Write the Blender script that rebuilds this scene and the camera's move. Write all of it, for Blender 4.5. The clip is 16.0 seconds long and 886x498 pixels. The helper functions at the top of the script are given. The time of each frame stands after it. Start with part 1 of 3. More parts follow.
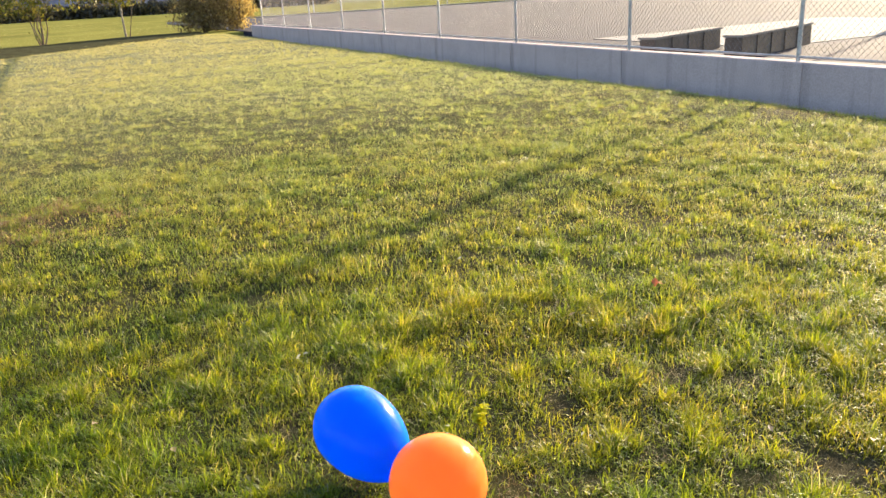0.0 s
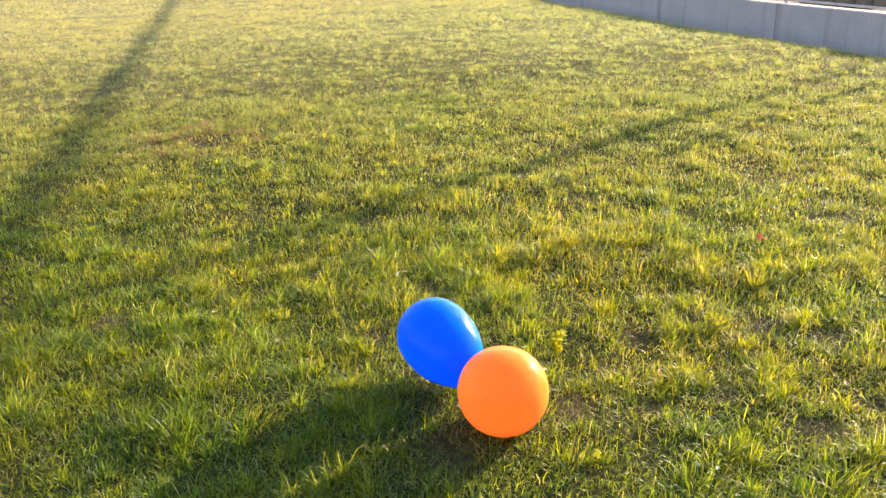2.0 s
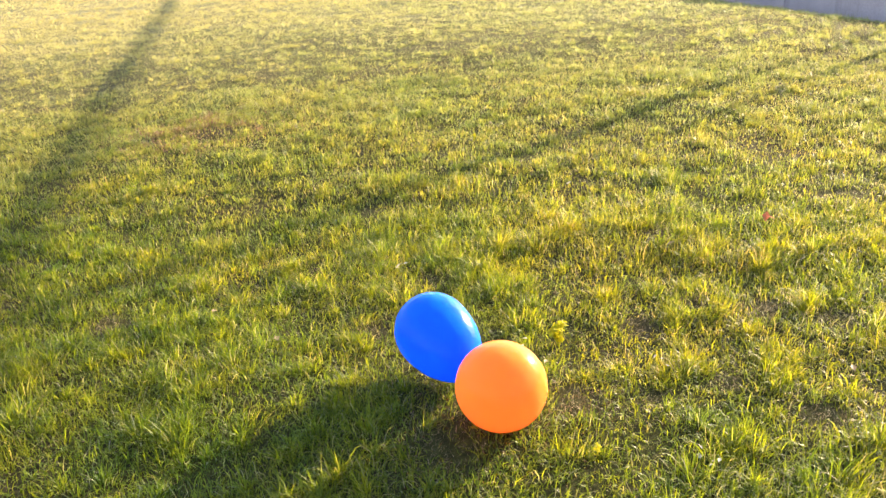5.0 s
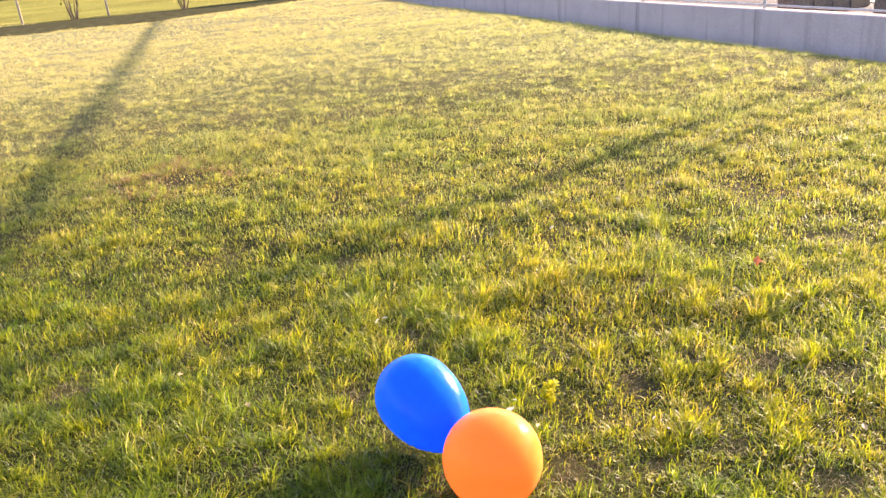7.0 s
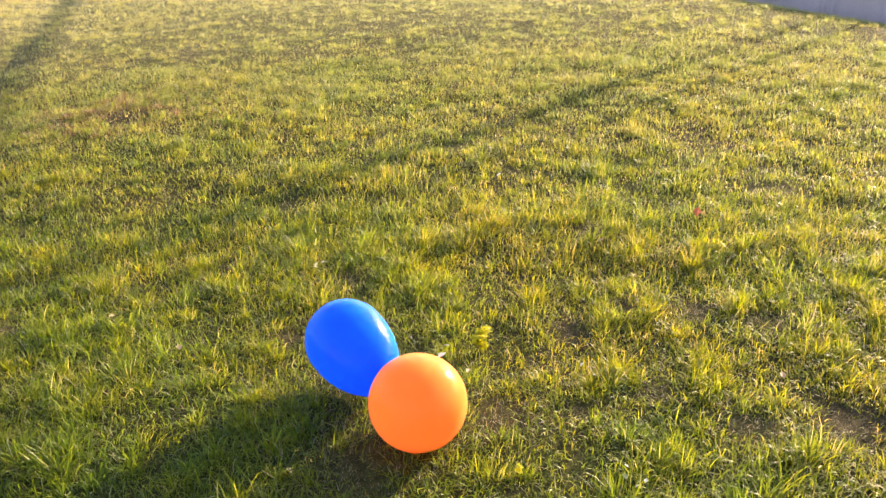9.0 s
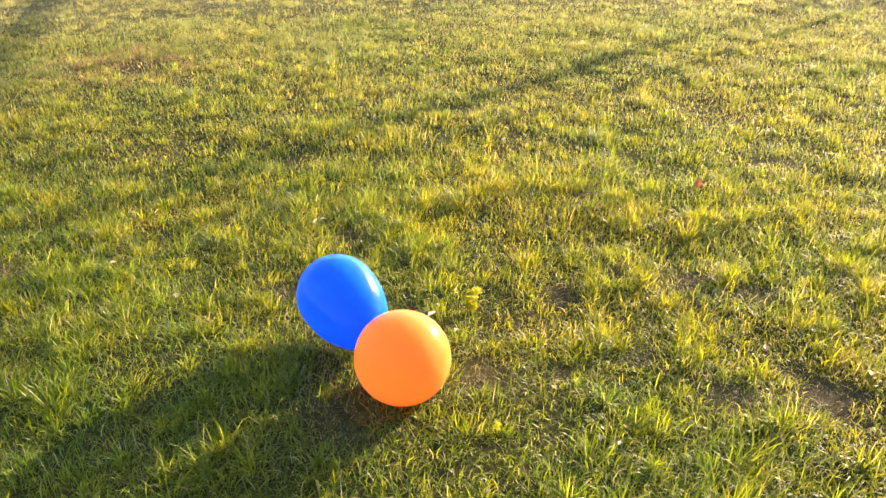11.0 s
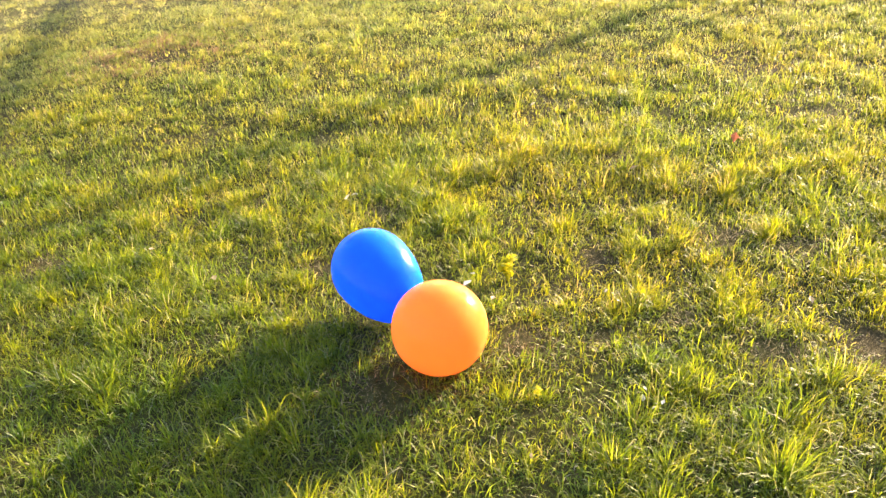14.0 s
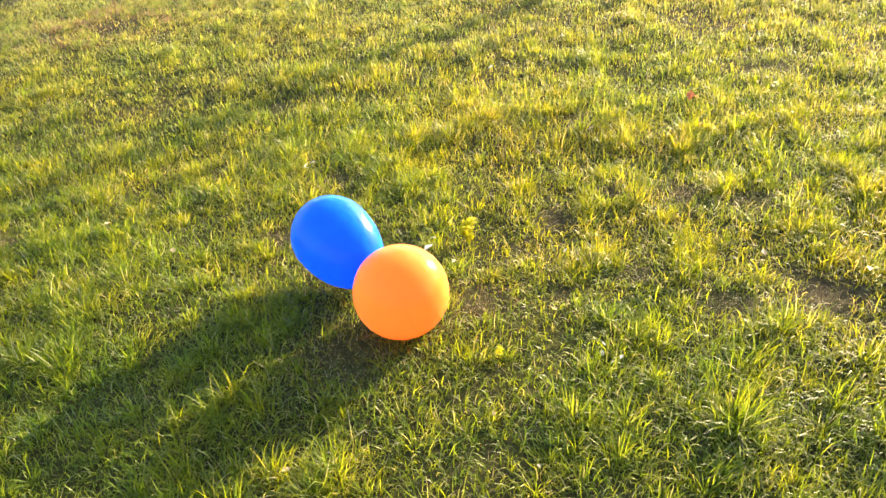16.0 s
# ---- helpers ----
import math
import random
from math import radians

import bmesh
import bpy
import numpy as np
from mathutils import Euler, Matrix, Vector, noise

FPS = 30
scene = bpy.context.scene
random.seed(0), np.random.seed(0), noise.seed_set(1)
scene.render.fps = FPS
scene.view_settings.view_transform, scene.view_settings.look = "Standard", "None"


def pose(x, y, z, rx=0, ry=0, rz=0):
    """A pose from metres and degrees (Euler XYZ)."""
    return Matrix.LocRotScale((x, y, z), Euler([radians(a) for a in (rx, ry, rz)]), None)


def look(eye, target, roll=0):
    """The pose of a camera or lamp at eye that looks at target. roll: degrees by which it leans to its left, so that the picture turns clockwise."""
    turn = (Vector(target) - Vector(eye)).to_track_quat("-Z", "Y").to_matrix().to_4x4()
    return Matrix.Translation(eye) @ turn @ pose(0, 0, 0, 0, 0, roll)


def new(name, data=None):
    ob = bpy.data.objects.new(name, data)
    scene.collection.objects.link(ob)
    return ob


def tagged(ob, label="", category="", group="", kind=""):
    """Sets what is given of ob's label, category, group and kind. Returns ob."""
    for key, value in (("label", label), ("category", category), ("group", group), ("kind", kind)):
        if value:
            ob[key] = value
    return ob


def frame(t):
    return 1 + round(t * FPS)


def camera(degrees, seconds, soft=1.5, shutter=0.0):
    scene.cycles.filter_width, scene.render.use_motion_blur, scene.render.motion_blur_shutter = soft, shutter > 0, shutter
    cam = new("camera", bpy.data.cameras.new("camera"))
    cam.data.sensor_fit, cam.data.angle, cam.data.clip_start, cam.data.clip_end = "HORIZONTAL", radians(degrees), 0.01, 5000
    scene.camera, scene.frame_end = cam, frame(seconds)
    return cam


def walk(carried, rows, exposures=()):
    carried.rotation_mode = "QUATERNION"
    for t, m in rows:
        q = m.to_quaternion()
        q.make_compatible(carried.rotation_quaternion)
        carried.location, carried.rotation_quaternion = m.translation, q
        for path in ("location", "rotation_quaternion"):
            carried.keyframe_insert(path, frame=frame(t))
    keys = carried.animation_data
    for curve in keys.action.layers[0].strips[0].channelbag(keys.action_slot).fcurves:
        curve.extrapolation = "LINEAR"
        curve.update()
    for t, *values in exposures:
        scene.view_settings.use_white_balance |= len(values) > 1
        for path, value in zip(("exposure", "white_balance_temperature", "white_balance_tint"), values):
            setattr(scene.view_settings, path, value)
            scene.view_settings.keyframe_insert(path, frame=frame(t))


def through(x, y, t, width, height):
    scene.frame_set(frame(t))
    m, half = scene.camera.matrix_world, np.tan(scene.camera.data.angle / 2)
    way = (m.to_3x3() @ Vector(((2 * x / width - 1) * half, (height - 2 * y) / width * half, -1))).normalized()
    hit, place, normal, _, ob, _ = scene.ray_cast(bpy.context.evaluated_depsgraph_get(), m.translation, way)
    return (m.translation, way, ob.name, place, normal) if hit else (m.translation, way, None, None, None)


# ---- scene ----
cam = camera(59.2, 16.0, soft=1.5)
PATH = [
    (0, (-0.277, 0.148, 1.431), (0.539, 1.861, 0.799), -3.2),
    (0.5, (-0.265, 0.109, 1.422), (0.472, 1.859, 0.796), -2.8),
    (1, (-0.251, 0.044, 1.416), (0.389, 1.823, 0.764), -2.3),
    (1.5, (-0.23, -0.011, 1.407), (0.272, 1.788, 0.691), -2.7),
    (2, (-0.212, -0.064, 1.398), (0.273, 1.731, 0.66), -1.9),
    (2.5, (-0.192, -0.108, 1.411), (0.284, 1.684, 0.66), -1.9),
    (3, (-0.167, -0.127, 1.418), (0.296, 1.666, 0.663), -3.3),
    (3.5, (-0.146, -0.113, 1.413), (0.305, 1.681, 0.651), -3.6),
    (4, (-0.135, -0.102, 1.409), (0.304, 1.689, 0.634), -4.1),
    (4.2, (-0.133, -0.093, 1.411), (0.3, 1.694, 0.625), -4.5),
    (6.3, (-0.131, 0.095, 1.432), (0.339, 1.885, 0.672), -3.0),
    (6.5, (-0.138, 0.114, 1.412), (0.344, 1.903, 0.659), -3.1),
    (7, (-0.104, 0.141, 1.423), (0.409, 1.942, 0.722), -4.4),
    (7.5, (-0.078, 0.161, 1.428), (0.457, 1.973, 0.772), -6.2),
    (8, (-0.036, 0.141, 1.438), (0.523, 1.942, 0.774), -6.1),
    (8.5, (-0.032, 0.152, 1.433), (0.602, 1.874, 0.637), -0.4),
    (9, (-0.008, 0.126, 1.411), (0.569, 1.85, 0.576), -2.3),
    (9.2, (-0.002, 0.122, 1.429), (0.553, 1.832, 0.552), -0.9),
    (11.3, (0.053, 0.068, 1.411), (0.573, 1.765, 0.491), -0.7),
    (11.5, (0.055, 0.069, 1.41), (0.567, 1.766, 0.484), -1.4),
    (12, (0.062, 0.066, 1.402), (0.555, 1.761, 0.463), -2.9),
    (12.5, (0.063, 0.067, 1.401), (0.535, 1.762, 0.451), -3.6),
    (13, (0.067, 0.07, 1.398), (0.516, 1.769, 0.443), -4.4),
    (13.5, (0.066, 0.073, 1.4), (0.5, 1.77, 0.436), -4.6),
    (14, (0.067, 0.073, 1.392), (0.488, 1.77, 0.42), -5.2),
    (14.5, (0.066, 0.075, 1.391), (0.474, 1.767, 0.406), -5.0),
    (15, (0.061, 0.073, 1.388), (0.473, 1.751, 0.382), -4.4),
    (15.5, (0.067, 0.072, 1.384), (0.486, 1.737, 0.359), -5.1),
    (16, (0.083, 0.055, 1.383), (0.566, 1.688, 0.334), -5.7),
]
EXPOSURES = [(0, 1.93, 6550, 10), (1.5, 2.10, 6650, 10), (3.5, 2.42, 6750, 12), (4.2, 2.44, 6750, 15), (6.5, 2.50, 6800, 23), (7.5, 2.50, 6700, 27),
             (9.0, 2.26, 6800, 24), (11.5, 2.53, 6900, 20), (13.0, 2.68, 6950, 19), (14.5, 2.72, 6950, 18), (16, 2.68, 6950, 13)]
walk(cam, [(t, look(e, g, r)) for t, e, g, r in PATH], EXPOSURES)

# ---- daylight: low warm sun behind the fence ----
SUN_AZ, SUN_EL = 25.5, 15.0          # degrees from +x towards +y, and above the horizon
world = bpy.data.worlds.new("world")
scene.world = world
world.use_nodes = True
wn = world.node_tree
sky = wn.nodes.new("ShaderNodeTexSky")
sky.sky_type, sky.sun_disc = "NISHITA", False
sky.sun_elevation, sky.sun_rotation = radians(SUN_EL), radians(90 - SUN_AZ)
sky.air_density, sky.dust_density, sky.ozone_density = 1.0, 1.5, 1.0
wn.links.new(sky.outputs[0], wn.nodes["Background"].inputs[0])
wn.nodes["Background"].inputs[1].default_value = 0.13
sun = new("sun", bpy.data.lights.new("sun", "SUN"))
sun.data.energy, sun.data.angle, sun.data.color = 5.0, radians(0.55), (1.0, 0.82, 0.58)
sun_dir = Vector((math.cos(radians(SUN_AZ)) * math.cos(radians(SUN_EL)), math.sin(radians(SUN_AZ)) * math.cos(radians(SUN_EL)), math.sin(radians(SUN_EL))))
sun.matrix_world = look(sun_dir * 60, (0, 0, 0))


# ---- materials ----
class Mat:
    """A small builder of node materials."""

    def __init__(self, name):
        self.m = bpy.data.materials.new(name)
        self.m.use_nodes = True
        self.t = self.m.node_tree
        self.b = self.t.nodes["Principled BSDF"]
        self.out = self.t.nodes["Material Output"]

    def node(self, kind, **values):
        n = self.t.nodes.new(kind)
        for key, v in values.items():
            n.inputs[key.replace("_", " ")].default_value = v
        return n

    def link(self, a, b):
        self.t.links.new(a, b)

    def coords(self, which="Object"):
        return self.t.nodes.new("ShaderNodeTexCoord").outputs[which]

    def noise(self, scale, detail=4.0, rough=0.6, vec=None, stretch=None):
        n = self.node("ShaderNodeTexNoise", Scale=scale, Detail=detail, Roughness=rough)
        v = vec or self.coords()
        if stretch:
            mp = self.node("ShaderNodeMapping", Scale=stretch)
            self.link(v, mp.inputs[0])
            v = mp.outputs[0]
        self.link(v, n.inputs["Vector"])
        return n.outputs["Fac"]

    def ramp(self, fac, stops):
        r = self.t.nodes.new("ShaderNodeValToRGB")
        e = r.color_ramp.elements
        while len(e) < len(stops):
            e.new(0.5)
        for el, (p, c) in zip(e, stops):
            el.position, el.color = p, (*c, 1)
        self.link(fac, r.inputs[0])
        return r.outputs[0]

    def mix(self, fac, a, b, mode="MIX"):
        n = self.t.nodes.new("ShaderNodeMix")
        n.data_type, n.blend_type = "RGBA", mode
        for sock, v in ((n.inputs[0], fac), (n.inputs[6], a), (n.inputs[7], b)):
            if isinstance(v, (int, float)):
                sock.default_value = v
            elif isinstance(v, tuple):
                sock.default_value = (*v, 1)
            else:
                self.link(v, sock)
        return n.outputs[2]

    def bump(self, fac, strength, distance=0.01):
        n = self.node("ShaderNodeBump", Strength=strength, Distance=distance)
        self.link(fac, n.inputs["Height"])
        self.link(n.outputs[0], self.b.inputs["Normal"])
        return n.outputs[0]

    def color(self, c):
        if isinstance(c, tuple):
            self.b.inputs["Base Color"].default_value = (*c, 1)
        else:
            self.link(c, self.b.inputs["Base Color"])

    def set(self, **values):
        for key, v in values.items():
            self.b.inputs[key.replace("_", " ")].default_value = v
        return self

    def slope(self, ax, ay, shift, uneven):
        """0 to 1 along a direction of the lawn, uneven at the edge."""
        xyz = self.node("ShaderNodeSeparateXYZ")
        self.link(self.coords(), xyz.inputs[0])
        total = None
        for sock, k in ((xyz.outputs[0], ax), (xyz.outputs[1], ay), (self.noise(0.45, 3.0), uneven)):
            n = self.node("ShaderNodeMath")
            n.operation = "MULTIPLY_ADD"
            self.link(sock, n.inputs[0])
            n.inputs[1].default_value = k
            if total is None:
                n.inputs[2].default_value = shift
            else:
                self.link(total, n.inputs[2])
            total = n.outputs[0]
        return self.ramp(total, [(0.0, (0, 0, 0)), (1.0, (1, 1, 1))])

    def thin(self, colour, share, through_colour=None):
        """Adds light that passes through a thin sheet."""
        tr = self.t.nodes.new("ShaderNodeBsdfTranslucent")
        mx = self.t.nodes.new("ShaderNodeMixShader")
        mx.inputs[0].default_value = share
        c = through_colour or colour
        if isinstance(c, tuple):
            tr.inputs[0].default_value = (*c, 1)
        else:
            self.link(c, tr.inputs[0])
        self.link(self.b.outputs[0], mx.inputs[1])
        self.link(tr.outputs[0], mx.inputs[2])
        self.link(mx.outputs[0], self.out.inputs[0])


def island(m):
    return m.t.nodes.new("ShaderNodeNewGeometry").outputs["Random Per Island"]


def grass_material(name):
    """Living blades: every blade has its own tone, clumps lean to fresh green or to yellow, and the lawn dries out with
    distance. Distant haze and near corner darkening are also put into the colour.
    """
    m = Mat(name)
    r = island(m)
    col = m.ramp(r, [(0.0, (0.082, 0.120, 0.011)), (0.45, (0.154, 0.194, 0.013)), (0.89, (0.236, 0.260, 0.018)),
                     (0.92, (0.26, 0.235, 0.11)), (1.0, (0.36, 0.33, 0.20))])
    clump = m.ramp(m.noise(6.5, 3.0), [(0.36, (0.84, 0.92, 1.15)), (0.5, (1.06, 1.0, 0.9)), (0.64, (1.30, 1.13, 0.62))])
    col = m.mix(1.0, col, clump, "MULTIPLY")
    wide = m.ramp(m.noise(1.1, 3.0), [(0.38, (0.88, 0.98, 1.0)), (0.62, (1.16, 1.06, 0.95))])
    col = m.mix(1.0, col, wide, "MULTIPLY")
    # distant haze and sheen, painted in as a paler, bluer blade tone
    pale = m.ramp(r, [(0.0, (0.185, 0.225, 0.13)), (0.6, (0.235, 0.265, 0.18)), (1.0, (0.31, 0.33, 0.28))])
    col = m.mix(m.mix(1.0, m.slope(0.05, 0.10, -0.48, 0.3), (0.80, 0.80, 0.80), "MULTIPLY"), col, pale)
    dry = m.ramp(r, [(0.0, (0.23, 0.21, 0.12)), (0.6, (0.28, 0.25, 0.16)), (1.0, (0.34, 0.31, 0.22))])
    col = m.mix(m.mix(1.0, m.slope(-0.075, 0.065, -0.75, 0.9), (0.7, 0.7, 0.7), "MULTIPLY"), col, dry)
    # near left: deeper green, with the lens's corner darkening painted into the blades
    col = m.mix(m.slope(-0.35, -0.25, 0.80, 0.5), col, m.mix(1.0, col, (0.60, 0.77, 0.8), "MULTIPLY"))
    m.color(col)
    m.set(Roughness=0.46, Specular_IOR_Level=0.36)
    m.thin(m.mix(1.0, col, (1.60, 1.46, 0.72), "MULTIPLY"), 0.58)
    return m.m


def ground_material():
    m = Mat("lawn_soil")
    n1 = m.noise(1.1, 5.0)
    n2 = m.noise(26.0, 6.0, 0.7)
    near = m.ramp(n2, [(0.30, (0.022, 0.022, 0.008)), (0.55, (0.056, 0.058, 0.016)), (0.75, (0.105, 0.098, 0.034))])
    thatch = m.ramp(n2, [(0.30, (0.022, 0.018, 0.009)), (0.60, (0.060, 0.050, 0.024)), (0.8, (0.115, 0.095, 0.05))])
    soil = m.mix(m.ramp(n1, [(0.42, (0, 0, 0)), (0.66, (1, 1, 1))]), near, thatch)
    # far soil goes paler too, to match the haze painted into the blades
    mown = m.ramp(n2, [(0.30, (0.10, 0.105, 0.05)), (0.70, (0.20, 0.19, 0.11))])
    m.color(m.mix(m.slope(0.0, 0.08, -0.65, 0.3), soil, mown))
    m.set(Roughness=1.0, Specular_IOR_Level=0.05)
    m.bump(n2, 0.8, 0.03)
    return m.m


def concrete_material(name, base, streaks=True):
    m = Mat(name)
    n = m.noise(2.2, 6.0, 0.65)
    col = m.ramp(n, [(0.3, tuple(c * 0.82 for c in base)), (0.7, tuple(c * 1.1 for c in base))])
    if streaks:
        s = m.noise(1.0, 4.0, 0.6, stretch=(3.5, 3.5, 0.3))
        col = m.mix(m.ramp(s, [(0.55, (0, 0, 0)), (0.72, (0.8, 0.8, 0.8))]), col, tuple(c * 0.45 for c in base))
        # rust and damp run down below each fence post
        xyz = m.node("ShaderNodeSeparateXYZ")
        m.link(m.coords(), xyz.inputs[0])
        last = xyz.outputs[1]
        for op, v, w in (("MULTIPLY_ADD", 1 / 3.47, 0.5 - 6.86 / 3.47), ("FRACT", 0, 0), ("SUBTRACT", 0.5, 0), ("ABSOLUTE", 0, 0), ("MULTIPLY_ADD", 12.0, 0.0)):
            n = m.node("ShaderNodeMath")
            n.operation = op
            m.link(last, n.inputs[0])
            n.inputs[1].default_value, n.inputs[2].default_value = v, w
            last = n.outputs[0]
        edge = m.mix(0.35, last, m.noise(9.0, 4.0, 0.6, stretch=(1, 1, 0.25)))
        col = m.mix(m.ramp(edge, [(0.22, (0.6, 0.6, 0.6)), (0.42, (0, 0, 0))]), col, tuple(c * 0.42 for c in base))
    fine = m.noise(60.0, 4.0)
    m.color(m.mix(0.4, col, m.ramp(fine, [(0.3, tuple(c * 0.6 for c in base)), (0.7, tuple(c * 1.35 for c in base))])))
    m.set(Roughness=0.95, Specular_IOR_Level=0.15)
    m.bump(fine, 0.35, 0.004)
    return m.m


def plain_material(name, base, rough=0.6, metal=0.0, vary=0.2, scale=6.0, bump=0.1, spec=0.3):
    m = Mat(name)
    n = m.noise(scale, 4.0)
    m.color(m.ramp(n, [(0.3, tuple(c * (1 - vary) for c in base)), (0.7, tuple(min(1, c * (1 + vary)) for c in base))]))
    m.set(Roughness=rough, Metallic=metal, Specular_IOR_Level=spec)
    m.bump(m.noise(scale * 12, 3.0), bump, 0.003)
    return m.m


def latex_material(name, base, through):
    """Stretched rubber: light soaks through the skin, under a clear gloss."""
    m = Mat(name)
    n = m.noise(14.0, 3.0)
    m.color(m.ramp(n, [(0.3, tuple(c * 0.95 for c in base)), (0.7, base)]))
    m.set(Roughness=0.6, Specular_IOR_Level=0.0, Subsurface_Weight=1.0, Subsurface_Radius=(1.0, 1.0, 1.0), Subsurface_Scale=0.07)
    m.thin(through, 0.5)
    under = m.out.inputs[0].links[0].from_socket
    gloss = m.node("ShaderNodeBsdfGlossy", Roughness=0.19, Color=(1, 1, 1, 1))
    edge = m.node("ShaderNodeFresnel", IOR=1.15)
    top = m.t.nodes.new("ShaderNodeMixShader")
    m.link(edge.outputs[0], top.inputs[0])
    m.link(under, top.inputs[1])
    m.link(gloss.outputs[0], top.inputs[2])
    m.link(top.outputs[0], m.out.inputs[0])
    return m.m


def leaf_material(name, stops, share=0.45):
    m = Mat(name)
    col = m.ramp(island(m), stops)
    m.color(col)
    m.set(Roughness=0.55, Specular_IOR_Level=0.2)
    m.thin(m.mix(1.0, col, (1.4, 1.3, 0.8), "MULTIPLY"), share)
    return m.m


GRASS = grass_material("grass_blades")
THATCH = leaf_material("dead_thatch", [(0.0, (0.09, 0.07, 0.035)), (0.6, (0.20, 0.16, 0.08)), (1.0, (0.36, 0.30, 0.18))], 0.3)
BROWN_THATCH = leaf_material("brown_thatch", [(0.0, (0.12, 0.07, 0.04)), (0.6, (0.26, 0.16, 0.09)), (1.0, (0.36, 0.26, 0.15))], 0.3)
SOIL = ground_material()
CONCRETE = concrete_material("cast_concrete", (0.40, 0.32, 0.33))
PAD = concrete_material("pale_concrete", (0.26, 0.235, 0.22), False)
ASPHALT = concrete_material("asphalt", (0.022, 0.020, 0.036), False)
STEEL = plain_material("galvanised_steel", (0.40, 0.39, 0.41), 0.5, 0.6)
WIRE = plain_material("zinc_wire", (0.17, 0.16, 0.18), 0.5, 0.5)
DARK_WOOD = plain_material("dark_timber", (0.10, 0.075, 0.06), 0.7, 0.0, 0.35, 8.0, 0.4)
STAKE = plain_material("weathered_stake", (0.26, 0.21, 0.16), 0.9, 0.0, 0.3, 9.0, 0.5)
BARK = plain_material("bark", (0.12, 0.085, 0.06), 0.9, 0.0, 0.4, 18.0, 0.8)
BLUE_LATEX = latex_material("blue_latex", (0.0, 0.165, 0.88), (0.0, 0.20, 0.95))
ORANGE_LATEX = latex_material("orange_latex", (1.0, 0.28, 0.06), (1.0, 0.38, 0.09))
VINE_LEAF = leaf_material("vine_leaves", [(0.0, (0.06, 0.08, 0.02)), (0.6, (0.15, 0.15, 0.03)), (1.0, (0.34, 0.28, 0.08))])
BUSH_LEAF = leaf_material("bush_leaves", [(0.0, (0.10, 0.08, 0.05)), (0.6, (0.19, 0.15, 0.09)), (1.0, (0.30, 0.25, 0.12))])
AUTUMN_LEAF = leaf_material("autumn_leaves", [(0.0, (0.22, 0.15, 0.07)), (0.5, (0.36, 0.27, 0.11)), (1.0, (0.46, 0.38, 0.18))])
HEDGE_LEAF = leaf_material("hedge_leaves", [(0.0, (0.06, 0.055, 0.05)), (0.7, (0.10, 0.09, 0.07)), (1.0, (0.26, 0.19, 0.08))], 0.3)
YELLOW_LEAF = leaf_material("yellow_weed_leaves", [(0.0, (0.28, 0.32, 0.012)), (1.0, (0.50, 0.46, 0.015))])
DRY_LEAF = leaf_material("dry_leaves", [(0.0, (0.16, 0.10, 0.05)), (0.5, (0.30, 0.22, 0.13)), (1.0, (0.48, 0.40, 0.28))], 0.3)
RED_LEAF = leaf_material("red_dry_leaf", [(0.0, (0.30, 0.09, 0.05)), (1.0, (0.42, 0.13, 0.06))], 0.35)
WHITE_PETAL = leaf_material("pale_petals", [(0.0, (0.34, 0.33, 0.28)), (1.0, (0.50, 0.49, 0.42))], 0.3)
PLASTER = plain_material("blue_grey_plaster", (0.30, 0.29, 0.42), 0.9, 0.0, 0.15, 0.6)
ROOF = plain_material("brown_roof", (0.12, 0.08, 0.07), 0.85, 0.0, 0.25, 2.0)
GLASS_DARK = plain_material("window_pane", (0.03, 0.035, 0.05), 0.1, 0.0, 0.1)


# ---- mesh helpers ----
def part(name, bm, material, parent=None, label=""):
    me = bpy.data.meshes.new(name)
    bm.to_mesh(me)
    bm.free()
    me.materials.append(material)
    ob = new(name, me)
    ob.parent = parent
    return tagged(ob, label)


def part_arrays(name, verts, faces, material, parent=None, label="", smooth=False):
    me = bpy.data.meshes.new(name)
    me.from_pydata(verts, [], faces)
    me.materials.append(material)
    if smooth:
        me.shade_smooth()
    ob = new(name, me)
    ob.parent = parent
    return tagged(ob, label)


def thing(name, place, label, category, group="", kind=""):
    ob = new(name)
    ob.location = place
    ob.empty_display_size = 0.1
    return tagged(ob, label, category, group, kind)


def box(bm, lo, hi, bevel=0.0):
    r = bmesh.ops.create_cube(bm, size=1.0)
    for v in r["verts"]:
        v.co = Vector([(lo[i] + hi[i]) / 2 + v.co[i] * (hi[i] - lo[i]) for i in range(3)])
    if bevel:
        edges = list({e for v in r["verts"] for e in v.link_edges})
        bmesh.ops.bevel(bm, geom=edges, offset=bevel, segments=2, affect="EDGES")
    return bm


def tube(bm, a, b, ra, rb=None, sides=8):
    a, b = Vector(a), Vector(b)
    d = b - a
    r = bmesh.ops.create_cone(bm, cap_ends=True, segments=sides, radius1=ra, radius2=ra if rb is None else rb, depth=d.length)
    m = Matrix.Translation((a + b) / 2) @ d.to_track_quat("Z", "Y").to_matrix().to_4x4()
    bmesh.ops.transform(bm, matrix=m, verts=r["verts"])
    return bm


_rng = np.random.default_rng(7)
_lattice = _rng.random((256, 256))


